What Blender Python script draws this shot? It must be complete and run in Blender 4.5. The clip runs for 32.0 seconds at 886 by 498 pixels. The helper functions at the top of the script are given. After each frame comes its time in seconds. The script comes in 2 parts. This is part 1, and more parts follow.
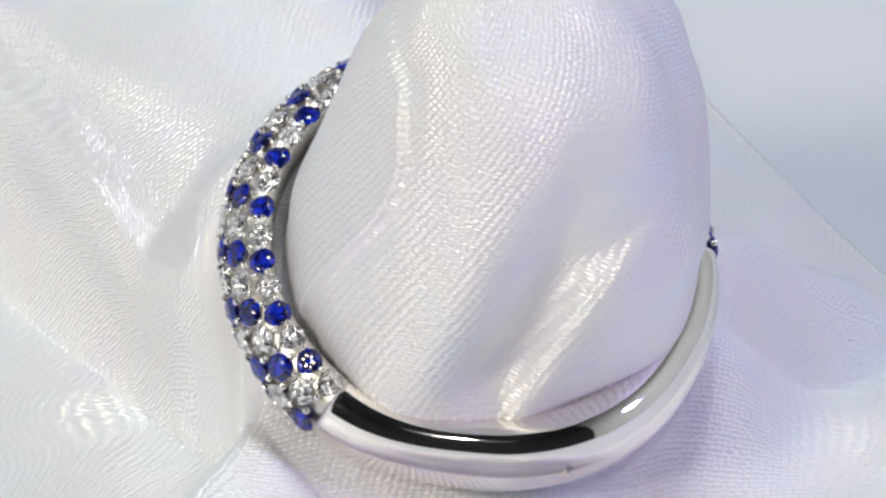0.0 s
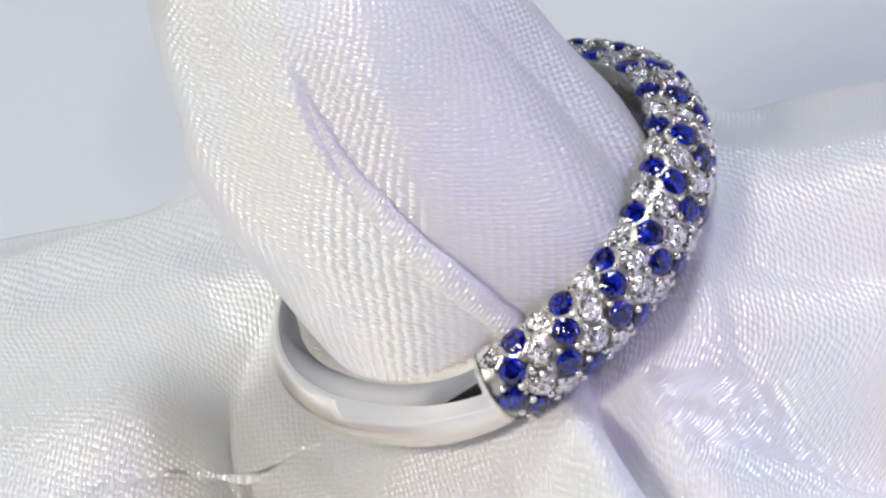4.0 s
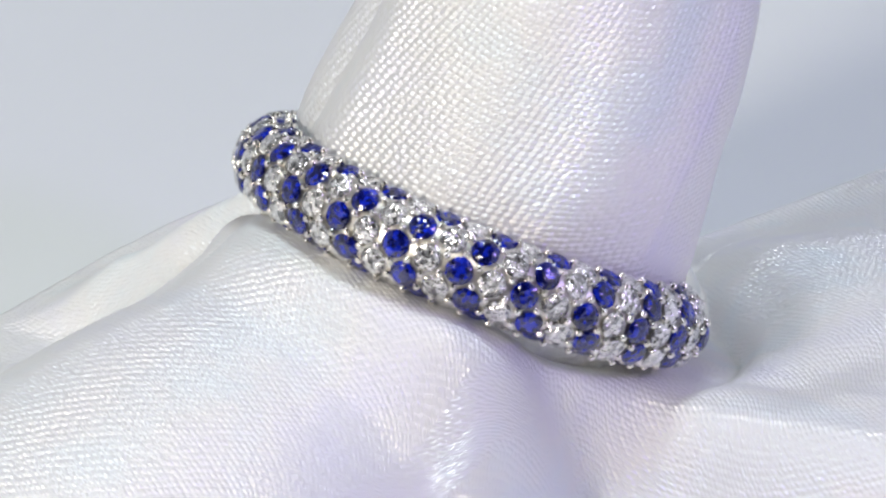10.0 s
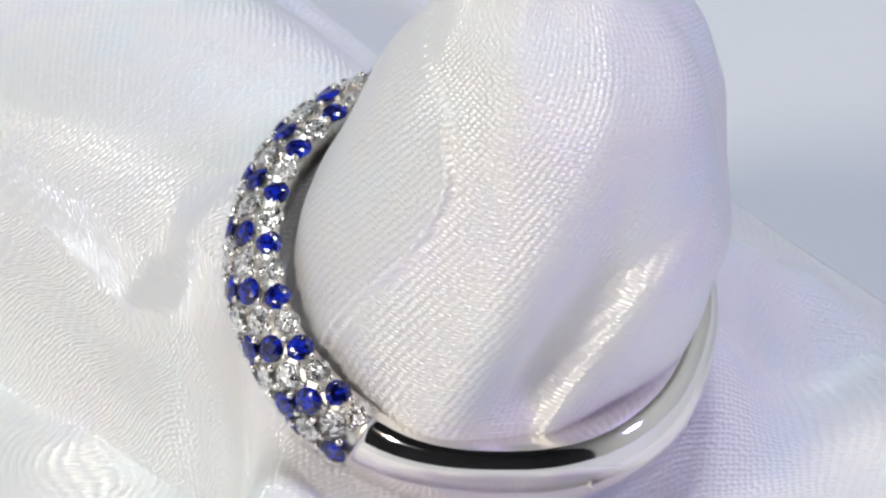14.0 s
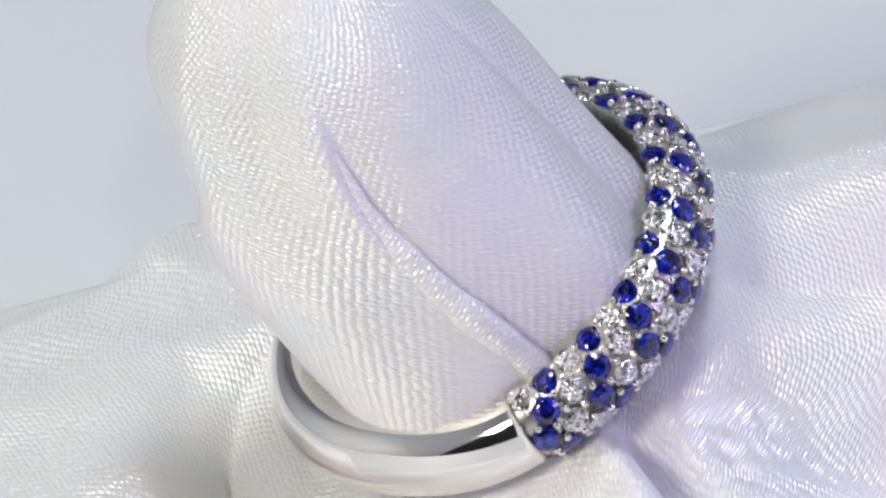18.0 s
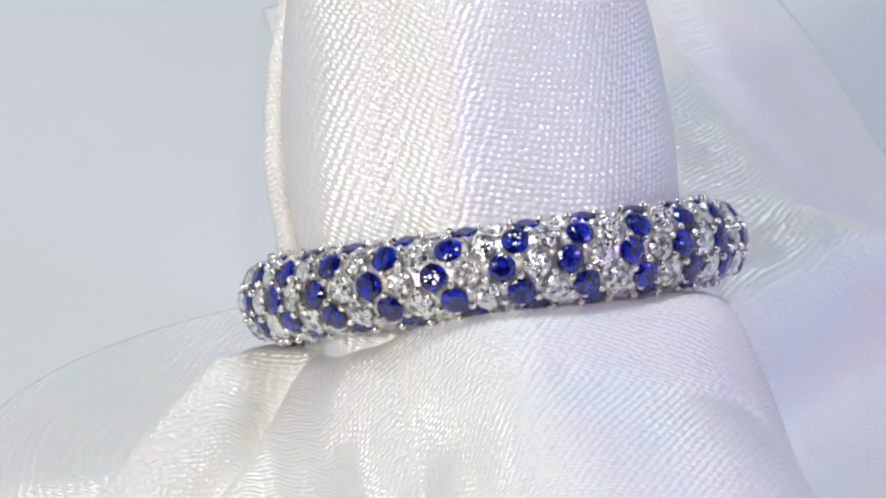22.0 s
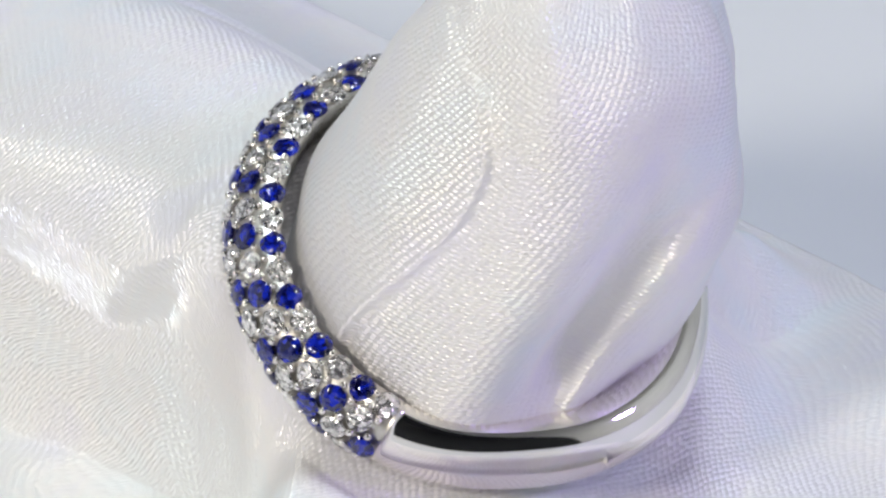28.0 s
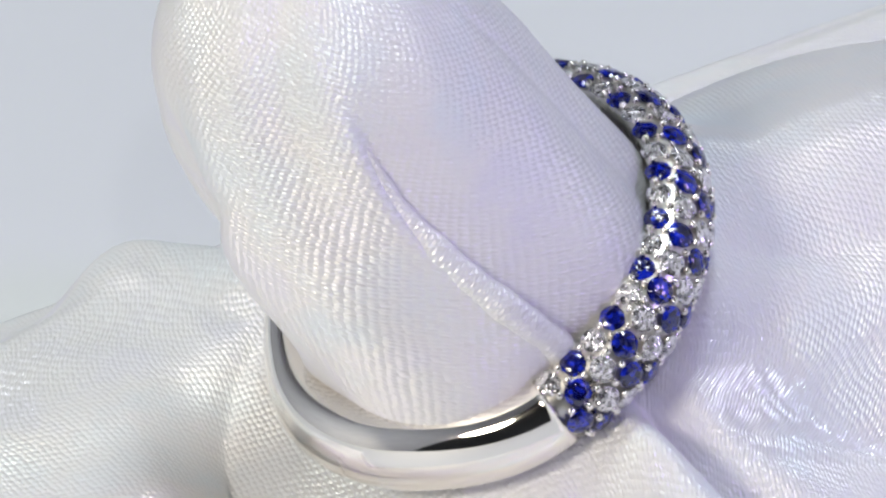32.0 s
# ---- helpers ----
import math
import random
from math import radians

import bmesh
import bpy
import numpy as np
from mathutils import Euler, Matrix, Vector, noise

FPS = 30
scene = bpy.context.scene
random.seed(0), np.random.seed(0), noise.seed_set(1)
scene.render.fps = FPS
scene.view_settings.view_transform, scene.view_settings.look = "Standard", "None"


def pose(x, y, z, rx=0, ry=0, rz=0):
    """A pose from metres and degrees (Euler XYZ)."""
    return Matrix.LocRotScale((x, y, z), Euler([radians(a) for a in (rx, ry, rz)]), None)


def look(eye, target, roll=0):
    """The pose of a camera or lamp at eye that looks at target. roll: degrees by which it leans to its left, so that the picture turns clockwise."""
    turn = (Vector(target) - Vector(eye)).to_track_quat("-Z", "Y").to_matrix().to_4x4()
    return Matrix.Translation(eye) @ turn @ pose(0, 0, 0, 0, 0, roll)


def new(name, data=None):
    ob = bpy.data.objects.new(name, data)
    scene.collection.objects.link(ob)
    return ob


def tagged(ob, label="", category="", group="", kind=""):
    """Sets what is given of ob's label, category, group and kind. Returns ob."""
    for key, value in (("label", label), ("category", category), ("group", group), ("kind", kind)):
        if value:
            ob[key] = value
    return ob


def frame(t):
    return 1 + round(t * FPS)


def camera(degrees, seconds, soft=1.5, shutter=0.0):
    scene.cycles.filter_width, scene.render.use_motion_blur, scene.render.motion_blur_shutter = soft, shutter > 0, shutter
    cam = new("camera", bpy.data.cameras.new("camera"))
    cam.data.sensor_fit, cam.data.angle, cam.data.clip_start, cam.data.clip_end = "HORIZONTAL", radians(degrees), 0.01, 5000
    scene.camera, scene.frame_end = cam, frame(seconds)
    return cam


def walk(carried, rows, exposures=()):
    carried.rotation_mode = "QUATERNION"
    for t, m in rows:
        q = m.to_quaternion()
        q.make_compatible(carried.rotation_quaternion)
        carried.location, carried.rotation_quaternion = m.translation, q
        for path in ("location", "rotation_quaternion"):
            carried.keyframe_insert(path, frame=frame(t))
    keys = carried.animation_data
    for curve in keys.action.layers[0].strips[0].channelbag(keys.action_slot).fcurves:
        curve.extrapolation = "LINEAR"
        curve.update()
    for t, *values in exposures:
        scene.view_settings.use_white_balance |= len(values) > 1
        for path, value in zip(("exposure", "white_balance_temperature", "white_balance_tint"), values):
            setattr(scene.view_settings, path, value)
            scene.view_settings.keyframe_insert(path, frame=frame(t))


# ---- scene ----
# One unit is a centimetre: the ring is about 21 mm across.
U = 0.01
H = 1.08 * U                # height of the ring's centre over the table
ELEV, FOV, DIST = 31.98, 6.07, 0.36
SPIN, T_FRONT = 25.08, 8.188  # turntable, degrees a second, and the time when the front faces the camera


def turn_at(t):
    """The turntable's angle at a steady speed."""
    return -SPIN * (t - T_FRONT)


# ---- camera ----
FOCAL = 784 / math.tan(radians(FOV / 2))
cam = camera(FOV, 32.0, soft=2.5, shutter=0.4)


def aim(ox, oy):
    """The camera on its stand, turned a little so that the ring's centre sits off the middle."""
    e = radians(ELEV)
    eye = Vector((0, -math.cos(e) * DIST, H + math.sin(e) * DIST))
    small = Euler((math.atan(oy / FOCAL), math.atan(ox / FOCAL), 0)).to_matrix().to_4x4()
    return look(eye, (0, 0, H)) @ pose(0, 0, 0, 0, 0, -1.85) @ small


AIM = [
    (0, 82.2, 41.6), (1, 69.3, 54.2), (2, 65.4, 57.4), (2.5, 67.6, 68.2), (3, 70.8, 68.9), (3.5, 66.4, 39.5), (4.5, 61.6, -19.3),
    (5.5, 54.9, -54.1), (6, 51, -53.5), (6.5, 51.3, -54.8), (7, 50.1, -52.6), (7.5, 52.9, -50.3), (8.5, 54.4, -45.8), (9, 56.2, -41.1),
    (9.5, 60.9, -38.9), (10, 63.2, -39.3), (10.5, 64.3, -34.3), (11, 66.9, -26.9), (11.5, 72.5, -3.6), (12, 86.1, 23.7), (12.5, 89.3, 44.5),
    (13, 91.1, 56.4), (13.5, 90.3, 67.7), (14, 88.9, 73.1), (14.5, 90.8, 76.3), (15.5, 79.6, 91.7), (16.5, 68.3, 102), (17.5, 60.1, 97.4),
    (18, 61, 85.5), (18.5, 64.6, 66.8), (19, 65.7, 63), (19.5, 67, 59.2), (20, 61.8, 45.4), (20.5, 58.6, 28.5), (21.5, 60.1, 20.9),
    (22.5, 61.6, 29.3), (23, 57.8, 27.4), (23.5, 58.8, 26.4), (24.5, 57.9, 26.2), (25.5, 72, 36.1), (26.5, 76.2, 33.8), (28.5, 81.6, 50.4),
    (29, 77.8, 57.9), (30, 66.2, 71.9), (31, 57.3, 77.5), (32, 57.3, 67.5)]
walk(cam, [(t, aim(ox, oy)) for t, ox, oy in AIM])

# ---- world and light ----
world = bpy.data.worlds.new("world")
scene.world = world
world.use_nodes = True
world.node_tree.nodes["Background"].inputs[0].default_value = (0.85, 0.92, 1.0, 1)
world.node_tree.nodes["Background"].inputs[1].default_value = 0.28


def area_lamp(name, eye, target, size, watts, colour):
    data = bpy.data.lights.new(name, "AREA")
    data.shape, data.size, data.energy, data.color = "DISK", size, watts, colour
    ob = new(name, data)
    ob.matrix_world = look(eye, target)
    return ob


area_lamp("key_lamp", (-0.24, -0.285, 0.262), (0, 0, H), 0.09, 1.19, (1.0, 0.925, 0.80))
area_lamp("side_lamp", (0.32, -0.12, 0.21), (0, 0, H), 0.06, 0.36, (0.48, 0.34, 1.0))
area_lamp("overhead_lamp", (0.04, 0.08, 0.50), (0, 0.01, H), 0.12, 1.24, (0.86, 0.96, 1.0))
area_lamp("spot_lamp", (0.03, -0.36, 0.34), (0, 0, H), 0.012, 0.22, (1.0, 0.98, 0.96))


# ---- materials ----
def material(name, colour, rough=0.5, metal=0.0, **extra):
    m = bpy.data.materials.new(name)
    m.use_nodes = True
    b = m.node_tree.nodes["Principled BSDF"]
    b.inputs["Base Color"].default_value = (*colour, 1)
    b.inputs["Roughness"].default_value = rough
    b.inputs["Metallic"].default_value = metal
    for key, value in extra.items():
        b.inputs[key.replace("_", " ")].default_value = value
    return m


def node(m, kind, **inputs):
    n = m.node_tree.nodes.new(kind)
    for key, value in inputs.items():
        n.inputs[key.replace("_", " ")].default_value = value
    return n


def link(m, a, out, b, into):
    m.node_tree.links.new(a.outputs[out], b.inputs[into])


def ramp(m, stops):
    n = m.node_tree.nodes.new("ShaderNodeValToRGB")
    while len(n.color_ramp.elements) < len(stops):
        n.color_ramp.elements.new(0.5)
    for e, (place, colour) in zip(n.color_ramp.elements, stops):
        e.position, e.color = place, (*colour, 1)
    return n


def satin(name):
    """Woven satin: a soft white ground, and thread floats whose sheen is narrow along the threads and wide across them,
    broken into fine glints; its lilac, cream and aqua tinges are painted in by noise."""
    m = material(name, (0.74, 0.74, 0.76), 0.5, 0.0, Specular_IOR_Level=0.25)
    b = m.node_tree.nodes["Principled BSDF"]
    uv = node(m, "ShaderNodeUVMap")
    uv.uv_map = "cloth"
    stretch = node(m, "ShaderNodeMapping")
    stretch.inputs["Scale"].default_value = (26.0, 44.0, 1.0)
    stretch.inputs["Rotation"].default_value = (0, 0, radians(24))
    link(m, uv, 0, stretch, "Vector")
    threads = node(m, "ShaderNodeTexVoronoi", Scale=1.0, Randomness=0.35)
    threads.voronoi_dimensions, threads.feature = "2D", "SMOOTH_F1"
    threads.inputs["Smoothness"].default_value = 0.28
    link(m, stretch, 0, threads, "Vector")
    place = node(m, "ShaderNodeTexCoord")
    cast = node(m, "ShaderNodeTexNoise", Scale=130.0, Detail=4.0, Roughness=0.6)
    link(m, place, "Object", cast, "Vector")
    ground = ramp(m, [(0.30, (0.745, 0.76, 0.77)), (0.70, (0.775, 0.76, 0.78))])
    link(m, cast, 0, ground, 0)
    link(m, ground, 0, b, "Base Color")
    wave = node(m, "ShaderNodeTexNoise", Scale=330.0, Detail=2.0)
    link(m, place, "Object", wave, "Vector")
    soft = node(m, "ShaderNodeBump", Strength=0.12, Distance=0.0005)
    link(m, wave, 0, soft, "Height")
    low = node(m, "ShaderNodeBump", Strength=0.10, Distance=0.00010)
    low.invert = True
    link(m, threads, 0, low, "Height")
    link(m, soft, 0, low, "Normal")
    link(m, low, 0, b, "Normal")
    fine = node(m, "ShaderNodeBump", Strength=1.0, Distance=0.00019)
    fine.invert = True
    link(m, threads, 0, fine, "Height")
    link(m, soft, 0, fine, "Normal")
    floats = node(m, "ShaderNodeBsdfAnisotropic", Color=(1, 1, 1, 1), Anisotropy=0.6)
    link(m, fine, 0, floats, "Normal")
    along = node(m, "ShaderNodeTangent")
    along.direction_type, along.axis = "RADIAL", "Z"
    link(m, along, 0, floats, "Tangent")
    # coloured sheen of the lamps, painted as noise patches of tint
    sheen_tint = ramp(m, [(0.36, (0.91, 0.85, 1.0)), (0.50, (1.0, 0.97, 0.93)), (0.64, (0.85, 0.98, 1.0))])
    link(m, cast, 0, sheen_tint, 0)
    link(m, sheen_tint, 0, floats, "Color")
    gloss = node(m, "ShaderNodeMapRange", From_Min=0.0, From_Max=1.0, To_Min=0.34, To_Max=0.50)
    link(m, threads, "Color", gloss, 0)
    link(m, gloss, 0, floats, "Roughness")
    both = node(m, "ShaderNodeMixShader", Fac=0.36)
    m.node_tree.links.new(b.outputs[0], both.inputs[1])
    m.node_tree.links.new(floats.outputs[0], both.inputs[2])
    link(m, both, 0, m.node_tree.nodes["Material Output"], "Surface")
    return m


def board(name, colour):
    m = material(name, colour, 0.6)
    b = m.node_tree.nodes["Principled BSDF"]
    place = node(m, "ShaderNodeTexCoord")
    blot = node(m, "ShaderNodeTexNoise", Scale=14.0, Detail=4.0)
    link(m, place, "Object", blot, "Vector")
    tint = ramp(m, [(0.3, tuple(c * 0.94 for c in colour)), (0.7, tuple(min(1, c * 1.05) for c in colour))])
    link(m, blot, 0, tint, 0)
    link(m, tint, 0, b, "Base Color")
    return m


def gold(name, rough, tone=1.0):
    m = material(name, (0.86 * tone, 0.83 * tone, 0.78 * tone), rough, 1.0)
    b = m.node_tree.nodes["Principled BSDF"]
    place = node(m, "ShaderNodeTexCoord")
    wear = node(m, "ShaderNodeTexNoise", Scale=900.0, Detail=3.0)
    link(m, place, "Object", wear, "Vector")
    spread = node(m, "ShaderNodeMapRange", From_Min=0.3, From_Max=0.8, To_Min=rough * 0.7, To_Max=rough * 1.6)
    link(m, wear, 0, spread, 0)
    link(m, spread, 0, b, "Roughness")
    return m


def cut_stone(name, stops, ior, clear, metal, relief):
    """A faceted stone: small inner facets, each with its own tone, painting the sparkle seen through the crown."""
    m = material(name, (0.5, 0.5, 0.5), 0.02, metal, IOR=ior, Transmission_Weight=clear)
    b = m.node_tree.nodes["Principled BSDF"]
    place = node(m, "ShaderNodeTexCoord")
    info = node(m, "ShaderNodeObjectInfo")
    shift = node(m, "ShaderNodeVectorMath")
    link(m, place, "Object", shift, 0)
    link(m, info, "Random", shift, 1)
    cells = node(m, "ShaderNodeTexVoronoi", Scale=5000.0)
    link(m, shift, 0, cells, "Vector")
    # bright and dark inner reflections are painted as cell colours
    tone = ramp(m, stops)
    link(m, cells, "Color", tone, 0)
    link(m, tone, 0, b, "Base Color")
    facet = node(m, "ShaderNodeBump", Strength=relief, Distance=0.00012)
    link(m, cells, "Distance", facet, "Height")
    link(m, facet, 0, b, "Normal")
    return m


WHITE_GOLD = gold("white_gold", 0.06)
BEAD_GOLD = gold("bead_gold", 0.12)
# same gold toned down: the shade between the stones is put into its colour
SHADED_BED_GOLD = gold("shaded_bed_gold", 0.30, 0.72)
SAPPHIRE = cut_stone("sapphire_blue", [(0.25, (0.002, 0.003, 0.045)), (0.55, (0.003, 0.008, 0.20)), (0.82, (0.015, 0.04, 0.75))], 1.77, 0.45, 0.0, 0.2)
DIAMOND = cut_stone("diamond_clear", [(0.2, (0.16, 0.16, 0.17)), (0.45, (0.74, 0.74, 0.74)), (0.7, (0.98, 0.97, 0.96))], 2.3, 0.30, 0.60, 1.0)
SATIN = satin("white_satin")
TABLE = board("pale_grey_board", (0.63, 0.655, 0.68))
FILL_WALL = board("fill_wall", (0.80, 0.81, 0.82))
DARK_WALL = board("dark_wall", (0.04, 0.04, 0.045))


# ---- building helpers ----
def mesh_of(name, verts, faces, smooth=True, uv=None, turn=None):
    me = bpy.data.meshes.new(name)
    me.from_pydata([tuple(v) for v in verts], [], faces)
    me.polygons.foreach_set("use_smooth", [smooth] * len(me.polygons))
    if uv is not None:
        layer = me.uv_layers.new(name="cloth")
        for face in me.polygons:
            places = [uv[v] for v in face.vertices]
            far = max(p[0] for p in places)
            for k, p in zip(face.loop_indices, places):
                whole = 1 if turn and far - p[0] > abs(turn[0]) / 2 else 0
                layer.data[k].uv = (p[0] + whole * turn[0], p[1] + whole * turn[1]) if whole else p
    me.update()
    return me


def part(name, me, mat, parent, label=""):
    ob = new(name, me)
    if mat and not me.materials:
        me.materials.append(mat)
    ob.parent = parent
    if label:
        tagged(ob, label)
    return ob


def grid(rows, columns, at, closed=False):
    """A sheet of rows x columns points; at(i, j) gives each point."""
    verts = [at(i, j) for i in range(rows) for j in range(columns)]
    faces = []
    for i in range(rows - 1):
        for j in range(columns if closed else columns - 1):
            k = (j + 1) % columns
            faces.append((i * columns + j, i * columns + k, (i + 1) * columns + k, (i + 1) * columns + j))
    return verts, faces


def step(a, b, x):
    x = min(1, max(0, (x - a) / (b - a)))
    return x * x * (3 - 2 * x)


def bump(x, centre, width):
    return math.exp(-((x - centre) / width) ** 2)


def off(a, b):
    """The angle from b to a, in degrees, from -180 to 180."""
    return (a - b + 180) % 360 - 180


def plan(angle, radius, z):
    """A point by its angle round the turntable: 0 is the ring's front, and angles go counterclockwise from above."""
    a = radians(angle)
    return Vector((radius * math.sin(a), -radius * math.cos(a), z)) * U


# ---- table, backdrop, added fill screens and room ----
def backdrop():
    def at(i, j):
        y = -0.75 + 1.5 * i / 60
        x = -0.8 + 1.6 * j / 20
        z = 0.0 if y < 0.42 else 1.0 * ((y - 0.42) / 0.33) ** 2 * 0.5
        return Vector((x, y, z))
    ob = new("backdrop", mesh_of("backdrop", *grid(61, 21, at)))
    ob.data.materials.append(TABLE)
    tagged(ob, "pale grey seamless board under and behind the cloth", "backdrop", kind="structure")


def slab(name, lo, hi, mat, label):
    bm = bmesh.new()
    bmesh.ops.create_cube(bm, size=1.0)
    for v in bm.verts:
        v.co = Vector([lo[k] if v.co[k] < 0 else hi[k] for k in range(3)])
    me = bpy.data.meshes.new(name)
    bm.to_mesh(me)
    bm.free()
    ob = new(name, me)
    me.materials.append(mat)
    tagged(ob, label, "wall", kind="structure")


backdrop()
# the three pale slabs are out of view, added to bounce soft fill
slab("fill_screen_left", (-0.47, -0.42, -0.05), (-0.42, 0.8, 0.9), FILL_WALL, "unseen white matt screen added beside the table to bounce fill light")
slab("fill_screen_right", (0.42, -0.42, -0.05), (0.47, 0.8, 0.9), FILL_WALL, "unseen white matt screen added beside the table to bounce fill light")
slab("fill_screen_back", (-0.88, 0.81, -0.05), (0.88, 0.88, 0.9), FILL_WALL, "unseen pale matt wall added behind the backdrop to bounce fill light")
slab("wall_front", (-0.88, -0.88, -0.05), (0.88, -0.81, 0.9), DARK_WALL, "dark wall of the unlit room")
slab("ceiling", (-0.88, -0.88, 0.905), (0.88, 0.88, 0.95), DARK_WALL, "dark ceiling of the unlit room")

# ---- ring ----
TILT = Matrix.Translation((0.053 * U, -0.064 * U, H + 0.0127 * U)) @ pose(0, 0, 0, 0, 1.64) @ pose(0, 0, 0, -32.71)
LIFT = -0.02
PITCH = 7.754
FIRST, LAST = -107.5, 117.3
ROWS = ((0.905, 0.192, 84), (0.956, 0.168, 64), (1.054, 0.112, 31), (1.094, 0.003, 0), (1.062, -0.107, -30), (0.972, -0.160, -64), (0.920, -0.186, -84))


def seat(angle, row, out=0.0):
    """The pose of a stone or bead that lies on the band, its table outwards. row: 0 to 4, or between."""
    k = max(0, min(5, int(row + 1)))
    f = row + 1 - k
    r, z, tip = (u + (v - u) * f for u, v in zip(ROWS[k], ROWS[k + 1]))
    a, b = radians(angle), radians(tip)
    n = Vector((math.cos(b) * math.sin(a), -math.cos(b) * math.cos(a), math.sin(b)))
    place = (Vector((r * math.sin(a), -r * math.cos(a), LIFT + z)) + n * out) * U
    return Matrix.Translation(place) @ n.to_track_quat("Z", "Y").to_matrix().to_4x4()


def gem(name, radius, sides=8):
    """A round brilliant: table, two rings of crown facets, girdle and pavilion."""
    bm = bmesh.new()
    rings = []
    for r, z, twist in ((0.54, 0.27, 0.5), (0.79, 0.17, 0), (0.97, 0.03, 0.25), (0.97, 0.03, 0.75), (1.0, -0.03, 0.0), (1.0, -0.03, 0.5), (0.5, -0.42, 0), (0.0, -0.80, 0)):
        if r == 0:
            rings.append([bm.verts.new((0, 0, z * radius * U))])
        else:
            rings.append([bm.verts.new((r * radius * U * math.cos(2 * math.pi * (k + twist) / sides),
                                        r * radius * U * math.sin(2 * math.pi * (k + twist) / sides), z * radius * U))
                          for k in range(sides)])
    bmesh.ops.convex_hull(bm, input=bm.verts[:])
    bmesh.ops.recalc_face_normals(bm, faces=bm.faces[:])
    me = bpy.data.meshes.new(name)
    bm.to_mesh(me)
    bm.free()
    return me


def ball(name, radius):
    bm = bmesh.new()
    bmesh.ops.create_uvsphere(bm, u_segments=8, v_segments=5, radius=radius * U)
    me = bpy.data.meshes.new(name)
    bm.to_mesh(me)
    bm.free()
    me.polygons.foreach_set("use_smooth", [True] * len(me.polygons))
    return me


def section(k, n, shank):
    """One point of the band's cross-section: radius and height. shank: 0 in the set part, 1 at the back."""
    half = 0.170 + 0.032 * shank
    base, inner = 0.914 - 0.044 * shank, 0.872 - 0.130 * shank
    dome = 0.164 - 0.040 * shank
    b = 2 * math.pi * k / n
    c, d = math.cos(b), math.sin(b)
    reach, power = (dome, 2.2 - 0.28 * shank) if c > 0 else (base - inner, 1.75)
    long = (abs(c) ** power + abs(d) ** power) ** (-1 / power)
    return base + reach * c * long, LIFT + half * d * long


def band_mesh(name, first, last, steps, shank):
    n = 40

    def at(i, j):
        f = i / steps
        a = radians(first + (last - first) * f)
        r, z = section(j, n, shank(f))
        if name == "shank":  # worn a little out of round at the back
            w = first + (last - first) * f
            r += 0.105 * bump(w, 196, 52) * (0.6 + 0.4 * math.cos(2 * math.pi * j / n))
            z += 0.085 * bump(w, 190, 36)
        return Vector((r * math.sin(a), -r * math.cos(a), z)) * U
    verts, faces = grid(steps + 1, n, at, closed=True)
    faces += [tuple(range(n)), tuple(steps * n + k for k in range(n - 1, -1, -1))]
    return mesh_of(name, verts, faces)


def build_ring():
    ring = tagged(new("ring"), "white gold band ring set with blue sapphires and clear diamonds", "ring")
    bed = part("setting", band_mesh("setting", FIRST, LAST, 150, lambda f: 0.25 * (1 - step(0, 0.2, min(f, 1 - f)))), SHADED_BED_GOLD, ring)
    shank = part("shank", band_mesh("shank", LAST - 0.5, FIRST + 360.5, 90,
                                    lambda f: 0.25 + 0.75 * step(0, 0.3, f) * step(0, 0.3, 1 - f)),
                 WHITE_GOLD, ring, "plain polished white gold shank")
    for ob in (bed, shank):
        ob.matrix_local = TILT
    blue, clear = gem("sapphire", 0.0615), gem("diamond", 0.0605)
    bead = ball("prong", 0.0185)
    for row in range(5):
        shift = (3.82, 0.05, -3.82, 0, 3.82)[row]
        for k in range(-20, 20):
            angle = 8.73 + shift + PITCH * k
            if not FIRST + 2.5 < angle < LAST - 2.5:
                continue
            is_blue = k % 2 == 0
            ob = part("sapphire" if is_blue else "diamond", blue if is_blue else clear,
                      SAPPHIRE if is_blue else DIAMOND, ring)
            sway = pose(0, 0, 0, random.uniform(-4, 4), random.uniform(-4, 4), random.uniform(0, 45))
            ob.matrix_local = TILT @ seat(angle, row, -0.004) @ sway
    for row in range(-1, 5):
        for k in range(-32, 32):
            here, beyond = (0.5, 0.0) if row % 2 else (0.0, 0.5)
            for angle, f in ((8.73 + PITCH * (k + here), 0.36), (8.73 + PITCH * (k + beyond), 0.64)):
                if not -0.5 < row + f < 4.5 or not FIRST + 1 < angle < LAST - 1:
                    continue
                ob = part("prong", bead, BEAD_GOLD, ring)
                ob.matrix_local = TILT @ seat(angle, row + f, 0.010)
    return ring


# ---- cloth ----
def ring_floor(x, y):
    """The highest that cloth may lie under the band at that place, or a large number off the band."""
    r = math.hypot(x, y)
    if r > 1.6:
        return 9.0
    side = bump(math.degrees(math.atan2(x, -y)), 48, 32)
    return H / U - 0.642 * y - 0.215 - 0.085 * side + 0.07 * bump(math.degrees(math.atan2(x, -y)), -55, 32) + max(0, r - 1.12) * 1.7 * (1 + y / r) + (1.5 + 3.0 * bump(math.degrees(math.atan2(x, -y)), -8, 22)) * max(0, r - 1.27) ** 1.2


def fold(d, width, sharp=1.0):
    """A soft ridge: 1 on its crest, 0 far off; d may be any distance."""
    return math.exp(-abs(d / width) ** (2 / sharp))


def soft_max(values, k=9.0):
    return math.log(sum(math.exp(k * v) for v in values)) / k - math.log(len(values)) / k * 0.35


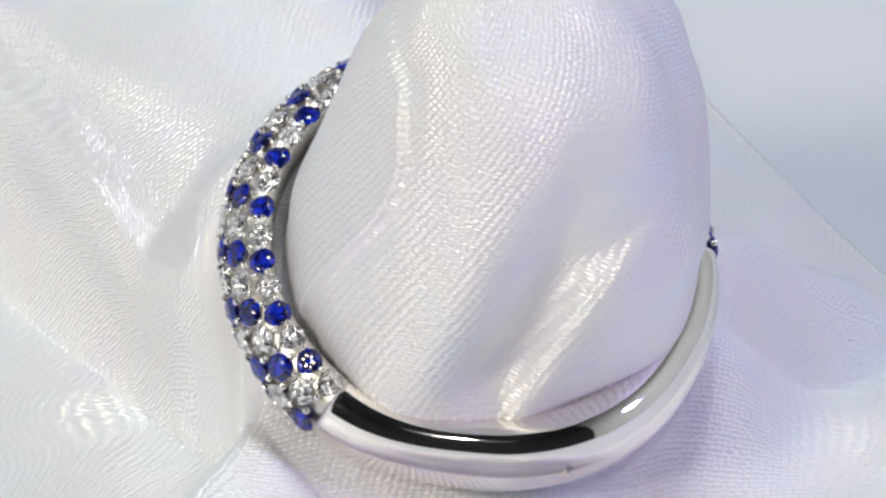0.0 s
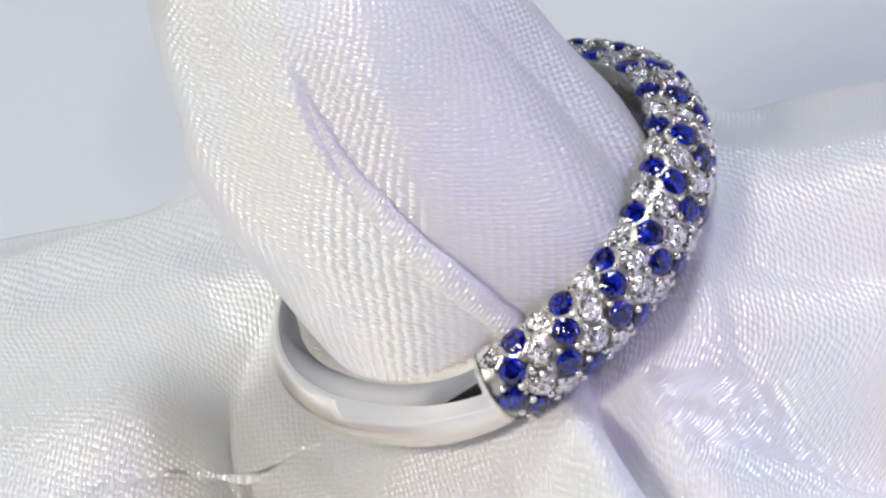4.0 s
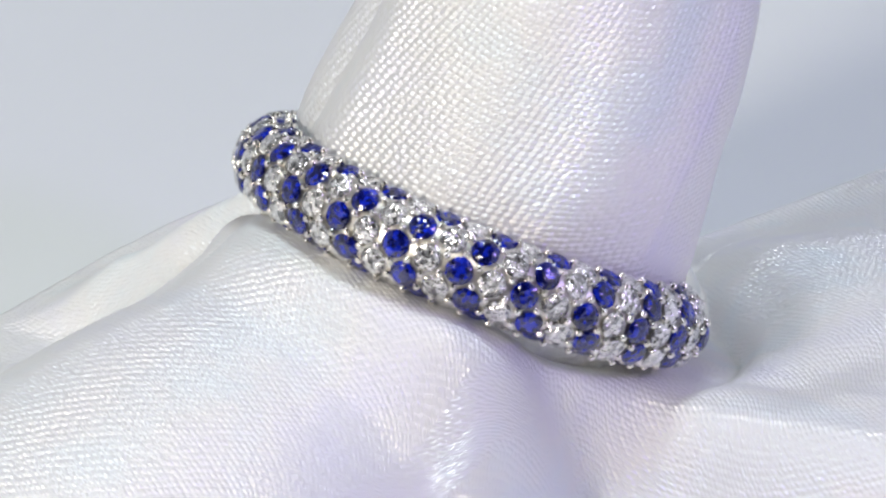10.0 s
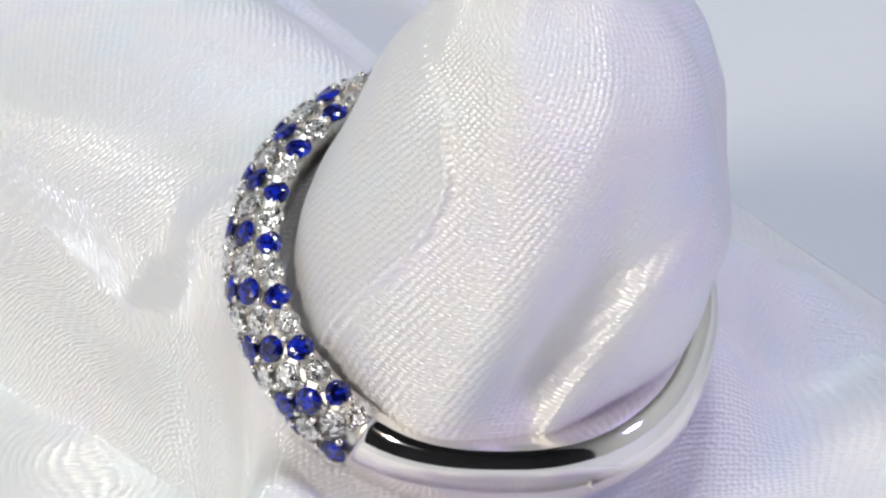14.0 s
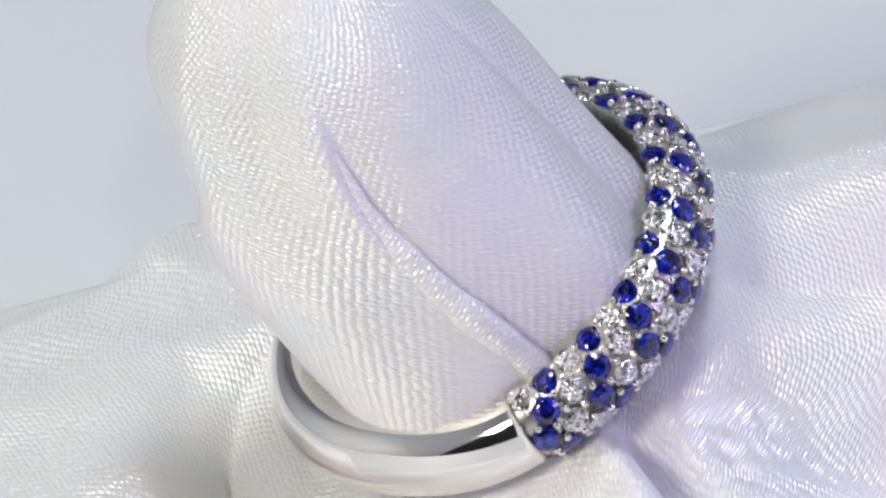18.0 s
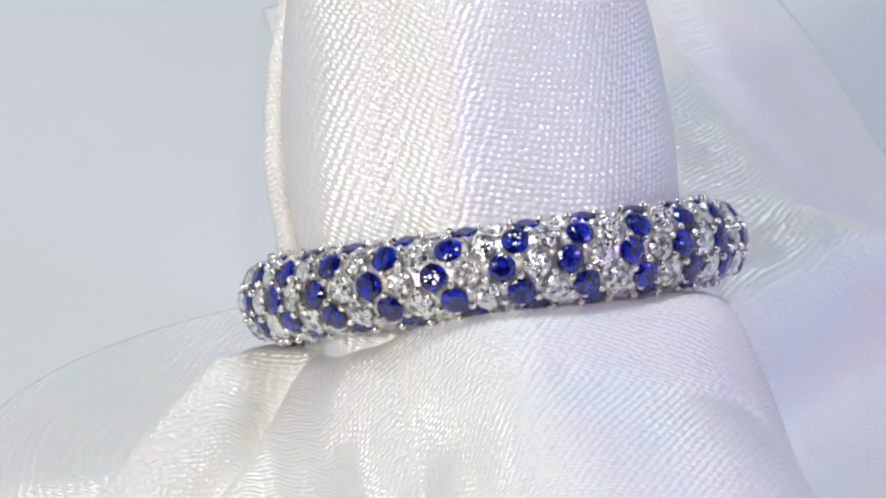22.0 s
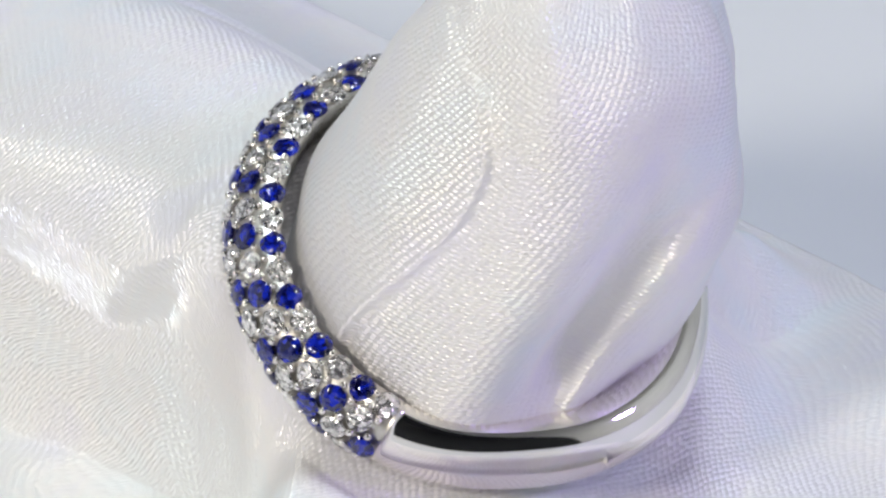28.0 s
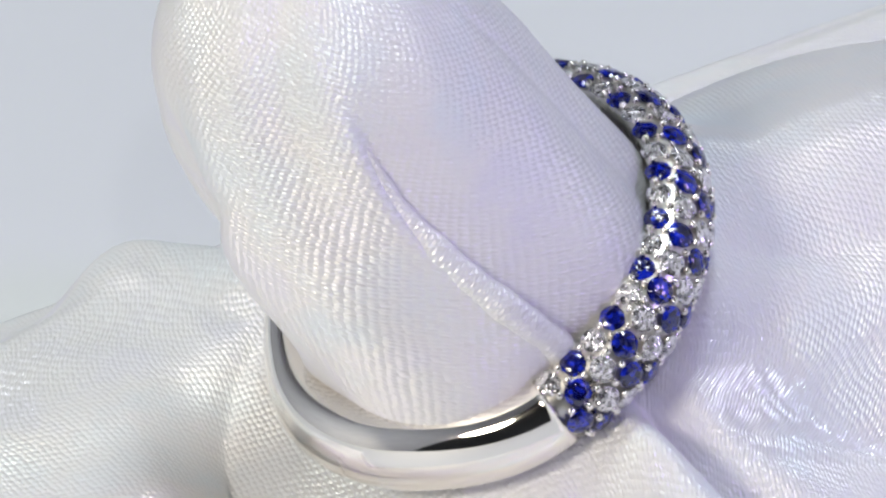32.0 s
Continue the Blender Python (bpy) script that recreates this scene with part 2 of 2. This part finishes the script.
def drape_height(x, y):
    """The cloth's height over the table: a broad front lobe, a hip, a tail with a crisp edge, and gathers from under the ring."""
    r = math.hypot(x, y)
    a = math.degrees(math.atan2(x, -y))
    # the front lobe runs out along 6 degrees, steep on one flank
    g = radians(6)
    p, q = x * math.sin(g) - y * math.cos(g), x * math.cos(g) + y * math.sin(g)
    left, right = 1.12 + 0.30 * max(0, p - 0.8), 0.93 + 0.15 * step(0.1, 1.1, p)
    w = q / right if q > 0 else -q / left
    crest = 1.60 - 0.10 * step(0.9, 1.5, p) - 0.08 * max(0, p - 1.6) ** 1.4 + 0.025 * math.sin(3.1 * p + 1)
    d = x + 0.57 + 0.10 * (-y - 0.9)
    crest -= 0.17 * (d - 0.45 + math.sqrt((d - 0.45) ** 2 + 0.12)) * (0.4 + 0.6 * step(0.9, 1.5, p))
    lobe = crest * (1 - w ** (3.2 if q < 0 else 7.0 - 2.4 * step(0.5, 1.6, p)) if w < 1 else 0.0) * step(0.1, 0.8, p)
    # the hip falls away along -x
    ridge = y + 0.08 - 0.42 * (x + 1)
    hip = 0.88 * (1 - step(0.72, 2.5, -x)) * fold(ridge, 0.44 if ridge > 0 else 1.0) * (1 - step(-0.6, 0.2, x))
    # the tail lies along +y, its edge near the middle, its crest to the side
    edge = x + 0.46 - 0.19 * (y - 0.9)
    tail = 0.12 * step(-0.06, 0.06, edge) * step(1.1, 1.5, r) + 0.38 * step(-0.1, 0.75, edge) * (1 - 0.55 * step(1.0, 2.6, y))
    tail *= step(-0.12, 0.22, y - 0.30 - 0.2 * (x - 0.6)) * (1 - step(1.65, 2.15, x)) * (0.74 + 0.26 * step(1.05, 1.7, r))
    low = 0.13 * fold(math.hypot(x + 0.95, y - 0.42), 0.40) + 0.10 * fold(math.hypot(x + 1.9, y - 1.0), 0.7)
    heap = max(0.25, H / U - 0.642 * y - 0.36) * (1 - step(0.85 + 0.17 * bump(a, 55, 34), 1.75 - 0.58 * bump(a, 67, 24) - 0.55 * bump(off(a, 195), 0, 45), r)) ** 1.3
    gather = sum(k * fold(off(a, c + 6 * (r - 1)), wd, 1.3) for c, wd, k in
                 ((-46, 9, 0.13), (-59, 6, -0.03), (-73, 4.5, -0.34), (-86, 6, 0.15), (-98, 4, -0.08),
                  (38, 7, 0.04), (76, 7, 0.02), (112, 6, -0.03), (128, 7, 0.03), (150, 6, -0.02)))
    gather *= step(0.75, 1.15, r) * (1 - 0.85 * step(1.4, 3.2, r))
    # a long valley splits the front lobe, with a thin pleat beside it
    gather += (0.05 * fold(d + 0.26, 0.10) - 0.16 * fold(d, 0.12 if d < 0 else 0.30, 1.5)) * step(0.6, 1.2, -y) * (1 - 0.5 * step(2.2, 3.6, -y))
    # a side fold runs out from under the ring, steep towards the front lobe
    g = radians(124)
    p, q = (x - 0.95) * math.sin(g) - (y + 0.05) * math.cos(g), (x - 0.95) * math.cos(g) + (y + 0.05) * math.sin(g)
    side = (0.68 - 0.08 * max(0, p)) * step(-0.5, -0.05, p) * (1 - step(1.1, 1.9, p)) * fold(q, 0.95 if q > 0 else 0.30, 0.9)
    base = 0.06 + 0.025 * math.sin(2.3 * x + 1) * math.sin(1.9 * y) + 0.012 * math.sin(5.1 * x - 2.2 * y)
    level = soft_max((lobe, hip, tail, low, heap, side))
    level -= 0.11 * (1 - step(0.1, 0.45, level))
    z = base + max(0.0, level) + gather
    top = ring_floor(x, y)
    k = max(0.0, 0.28 - abs(z - top)) / 0.28
    return max(0.015, min(z, top) - k * k * 0.07)


def cloth_reach(a):
    """How far the cloth reaches from the middle towards the angle a: a square-cut piece with soft corners."""
    c, s = math.sin(radians(a)), -math.cos(radians(a))
    lim = (2.45 if c > 0 else 2.3, 4.2 if s > 0 else 5.0)
    n = 9
    far = (abs(c / lim[0]) ** n + abs(s / lim[1]) ** n) ** (-1 / n) * (1 + 0.004 * math.sin(radians(7 * a)))
    if 180 < a < 270:       # beside the tail the cloth is cut short, in a round sweep
        far = min(far, max(((-c / 2.3) ** 2.6 + (s / 1.65) ** 2.6) ** (-1 / 2.6), 0.70 / max(0.05, 0.19 * s - c)))
    return far


# how far the roll reaches to the back, front and either side, by height over the ring's centre
ROLL = ((-0.9, 0.38, 0.60, 0.62, 0.60), (-0.5, 0.55, 0.72, 0.74, 0.74), (-0.2, 0.76, 0.77, 0.825, 0.77), (0.2, 1.02, 0.80, 0.865, 0.81),
        (0.5, 1.22, 0.74, 0.88, 0.80), (0.9, 1.33, 0.44, 0.85, 0.72), (1.4, 1.37, 0.13, 0.77, 0.62), (1.7, 1.29, -0.14, 0.66, 0.51),
        (1.95, 1.12, -0.44, 0.56, 0.27), (2.1, 0.96, -0.66, 0.36, 0.05))


def roll_reach(z):
    """The four reaches at one height, eased between the knots."""
    heights = [k[0] for k in ROLL]
    spread = (-0.12, -0.06, 0.0, 0.06, 0.12)
    return [sum(float(np.interp(z + d, heights, [k[c] for k in ROLL])) for d in spread) / len(spread) for c in (1, 2, 3, 4)]


def hem_line(s):
    """The angle at which the hem lies on the roll, by height."""
    return -86 - 30 * (0.98 - 0.25 * math.log(1 + math.exp((0.98 - s) / 0.25)))


def lap_line(s):
    """The angle of the lapped edge on the roll's side, by height; it turns over the top in a round corner."""
    return 84 + 27 * step(-0.2, 1.25, s) - 12 * step(1.2, 1.6, s) - 50 * step(1.5, 1.85, s)


def lapped(d, sharp, proud, reach, sunk, under):
    """A lapped edge: proud past the edge, sunk before it."""
    lip = 1 / (1 + math.exp(-d / sharp))
    return proud * math.exp(-abs(d) / reach) * lip - sunk * math.exp(-abs(d) / under) * (1 - lip)


def roll_relief(s, w):
    """Creases, laps and hems on the roll, as a distance in or out."""
    size = lapped(-off(w, hem_line(s)), 0.9, 0.045, 16, 0.032, 18) * step(-0.4, 0.1, s) * (1 - step(1.15, 1.55, s))
    size -= 0.05 * math.exp(-math.hypot(off(w, -39 + 2 * s - 14 * max(0, s - 1.0)), 1.2) / 7) * step(-0.3, 0.2, s)
    size += 0.030 * fold(off(w, -25 + 5 * s), 9) * step(-0.1, 0.4, s)
    size += 0.075 * fold(off(w, -52), 34) * step(-0.3, 0.2, s) * (1 - 0.7 * step(0.7, 1.4, s))
    # the lapped edge towards the side: the panel before it lies proud of the rest
    lap = off(w, lap_line(s))
    size += (lapped(-lap, 0.6, 0.020, 26, 0.018, 14) + 0.016 * math.exp(-(lap / 1.4) ** 2)) * step(-0.5, 0.1, s)
    # a hollow on the back, round at its top, between a soft rim and the smooth panel that laps it
    size += 0.02 * fold(off(w, 124 + 5 * s), 15) * step(-0.3, 0.4, s)
    size -= 0.19 * fold(off(w, 158 + 9 * s), 16) * step(-0.35, 0.1, s) * (1 - step(0.45, 1.35, s))
    size += 0.02 * fold(s - 1.5, 0.22) * fold(off(w, 160), 40)
    flap = off(w, 167 + 14 * s + 20 * step(0.5, 1.2, s))
    size += lapped(flap, 1.4 + 1.5 * step(0.4, 1.0, s), 0.035, 50, 0.075, 16) * step(-0.55, 0.05, s) * (1 - step(0.6, 1.2, s))
    size -= 0.06 * fold(off(w, 232 - 6 * s), 13) * step(0.5, 1.1, s)
    size *= 1 - 0.75 * step(1.3, 1.95, s)
    size += 0.010 * math.sin(radians(5 * w) + 2 * s) + 0.006 * math.sin(radians(9 * w) - 3 * s)
    return size


def unrolled(places):
    """Cloth coordinates by the length along the threads, so that the weave keeps its size on slopes."""
    n, far = 181, 5.4
    ticks = np.linspace(-far, far, n)
    high = np.array([[drape_height(x, y) for y in ticks] for x in ticks])
    gap = ticks[1] - ticks[0]
    lengths = []
    for axis in (0, 1):
        run = np.sqrt(gap ** 2 + np.diff(high, axis=axis) ** 2)
        total = np.cumsum(run, axis=axis)
        total = np.concatenate([np.zeros_like(np.take(total, [0], axis=axis)), total], axis=axis)
        lengths.append(total - np.take(total, [n // 2], axis=axis))
    out = []
    for x, y in places:
        i, j = (min(n - 2, max(0, int((c + far) / gap))) for c in (x, y))
        f, g = (x + far) / gap - i, (y + far) / gap - j
        out.append(tuple(float(m[i, j] * (1 - f) * (1 - g) + m[i + 1, j] * f * (1 - g) + m[i, j + 1] * (1 - f) * g + m[i + 1, j + 1] * f * g)
                         for m in lengths))
    return out


def roll_point(z, w, out=0.0):
    """The roll's surface at height z over the ring's centre and angle w, or a point that far outside it."""
    back, front, right, left = roll_reach(z)
    a = radians(w)
    c, d = math.sin(a), math.cos(a)
    e = 2.1 + 0.95 * (1 - step(-0.3, 0.4, z))
    long = (abs(c) ** e + abs(d) ** e) ** (-1 / e)
    add = roll_relief(z, w) + out
    return Vector((0.02 + (right - left) / 2 + ((right + left) / 2 * long + add) * c,
                   (back - front) / 2 - ((back + front) / 2 * long + add) * d, H / U + z)) * U


def hem_mesh():
    """The rolled hem: a soft cord that climbs round the roll."""
    steps, n = 160, 20
    path = [roll_point(z, hem_line(z) - 0.6, -0.012 - 0.03 * step(0.4, 1.0, z)) for z in (-0.35 + 1.85 * i / steps for i in range(steps + 1))]
    verts, uv = [], []
    for i, p in enumerate(path):
        along = (path[min(steps, i + 1)] - path[max(0, i - 1)]).normalized()
        outward = Vector((p.x, p.y - 0.3 * U, 0)).normalized()
        across = along.cross(outward).normalized()
        up = across.cross(along)
        size = (0.066 + 0.003 * math.sin(i * 0.21) + 0.002 * math.sin(i * 0.47)) * U * min(1, 0.15 + i / 14, 0.15 + (steps - i) / 75)
        for k in range(n):
            b = 2 * math.pi * k / n
            verts.append(p + (across * math.cos(b) * 1.05 + up * math.sin(b) * 0.8) * size)
            uv.append((0.021 * k, 0.0165 * i))
    faces = [(i * n + k, i * n + (k + 1) % n, (i + 1) * n + (k + 1) % n, (i + 1) * n + k) for i in range(steps) for k in range(n)]
    faces += [tuple(range(n - 1, -1, -1)), tuple(steps * n + k for k in range(n))]
    return mesh_of("hem", verts, faces, uv=uv, turn=(0.42, 0))


def build_cloth():
    cloth = tagged(new("satin_cloth"), "white satin cloth rolled through the ring, spread in folds", "cloth")
    rows, columns = 170, 400
    angles = [360 * j / columns for j in range(columns)]
    reach = [cloth_reach(a) for a in angles]

    def drape_at(i, j):
        f = (i / (rows - 1)) ** 1.25
        v = plan(angles[j], 0.15 + (reach[j] - 0.15) * f, 0)
        rim = step(0, 0.4, (reach[j] - 0.15) * (1 - f))
        v.z = (0.006 + (drape_height(v.x / U, v.y / U) - 0.006) * rim) * U
        return v
    verts, faces = grid(rows, columns, drape_at, closed=True)
    uv = unrolled([(v.x / U, v.y / U) for v in verts])
    drape = part("drape", mesh_of("drape", verts, faces, uv=uv), SATIN, cloth)
    thick = drape.modifiers.new("thickness", "SOLIDIFY")
    thick.thickness, thick.offset = 0.005 * U, -1

    levels, around = 150, 480
    heights = [-0.9 + 3.0 * i / (levels - 9) for i in range(levels - 8)] + [2.1] * 8
    reaches = [roll_reach(z) for z in heights]

    def roll_at(i, j):
        z = heights[i]
        w = 360 * j / around + hem_line(z) - 0.6     # the threads follow the hem round the roll
        back, front, right, left = reaches[i]
        shut = 1.0
        if i >= levels - 8:                # the rounded top closes
            k = (i - levels + 9) / 8
            shut, z = 1 - k, z + 0.10 * math.sqrt(1 - (1 - k) ** 2)
        a = radians(w)
        c, d = math.sin(a), math.cos(a)
        e = 2.1 + 0.95 * (1 - step(-0.3, 0.4, z))
        long = (abs(c) ** e + abs(d) ** e) ** (-1 / e)
        add = roll_relief(z, w) * shut
        x = 0.02 + (right - left) / 2 + ((right + left) / 2 * long + add) * c * shut
        y = (back - front) / 2 - ((back + front) / 2 * long + add) * d * shut
        return Vector((x, y, H / U + z)) * U
    verts, faces = grid(levels, around, roll_at, closed=True)
    uv = [(5.2 * (k % around) / around, heights[k // around]) for k in range(len(verts))]
    part("roll", mesh_of("roll", verts, faces, uv=uv, turn=(5.2, 0)), SATIN, cloth)
    part("hem", hem_mesh(), SATIN, cloth, "rolled hem of white satin")
    return cloth


RING = build_ring()
CLOTH = build_cloth()


# ---- what turns ----
def motions():
    rows = [(t, pose(0, 0, 0, 0, 0, turn_at(t))) for t in range(0, 33)]
    walk(RING, rows)
    walk(CLOTH, rows)


motions()
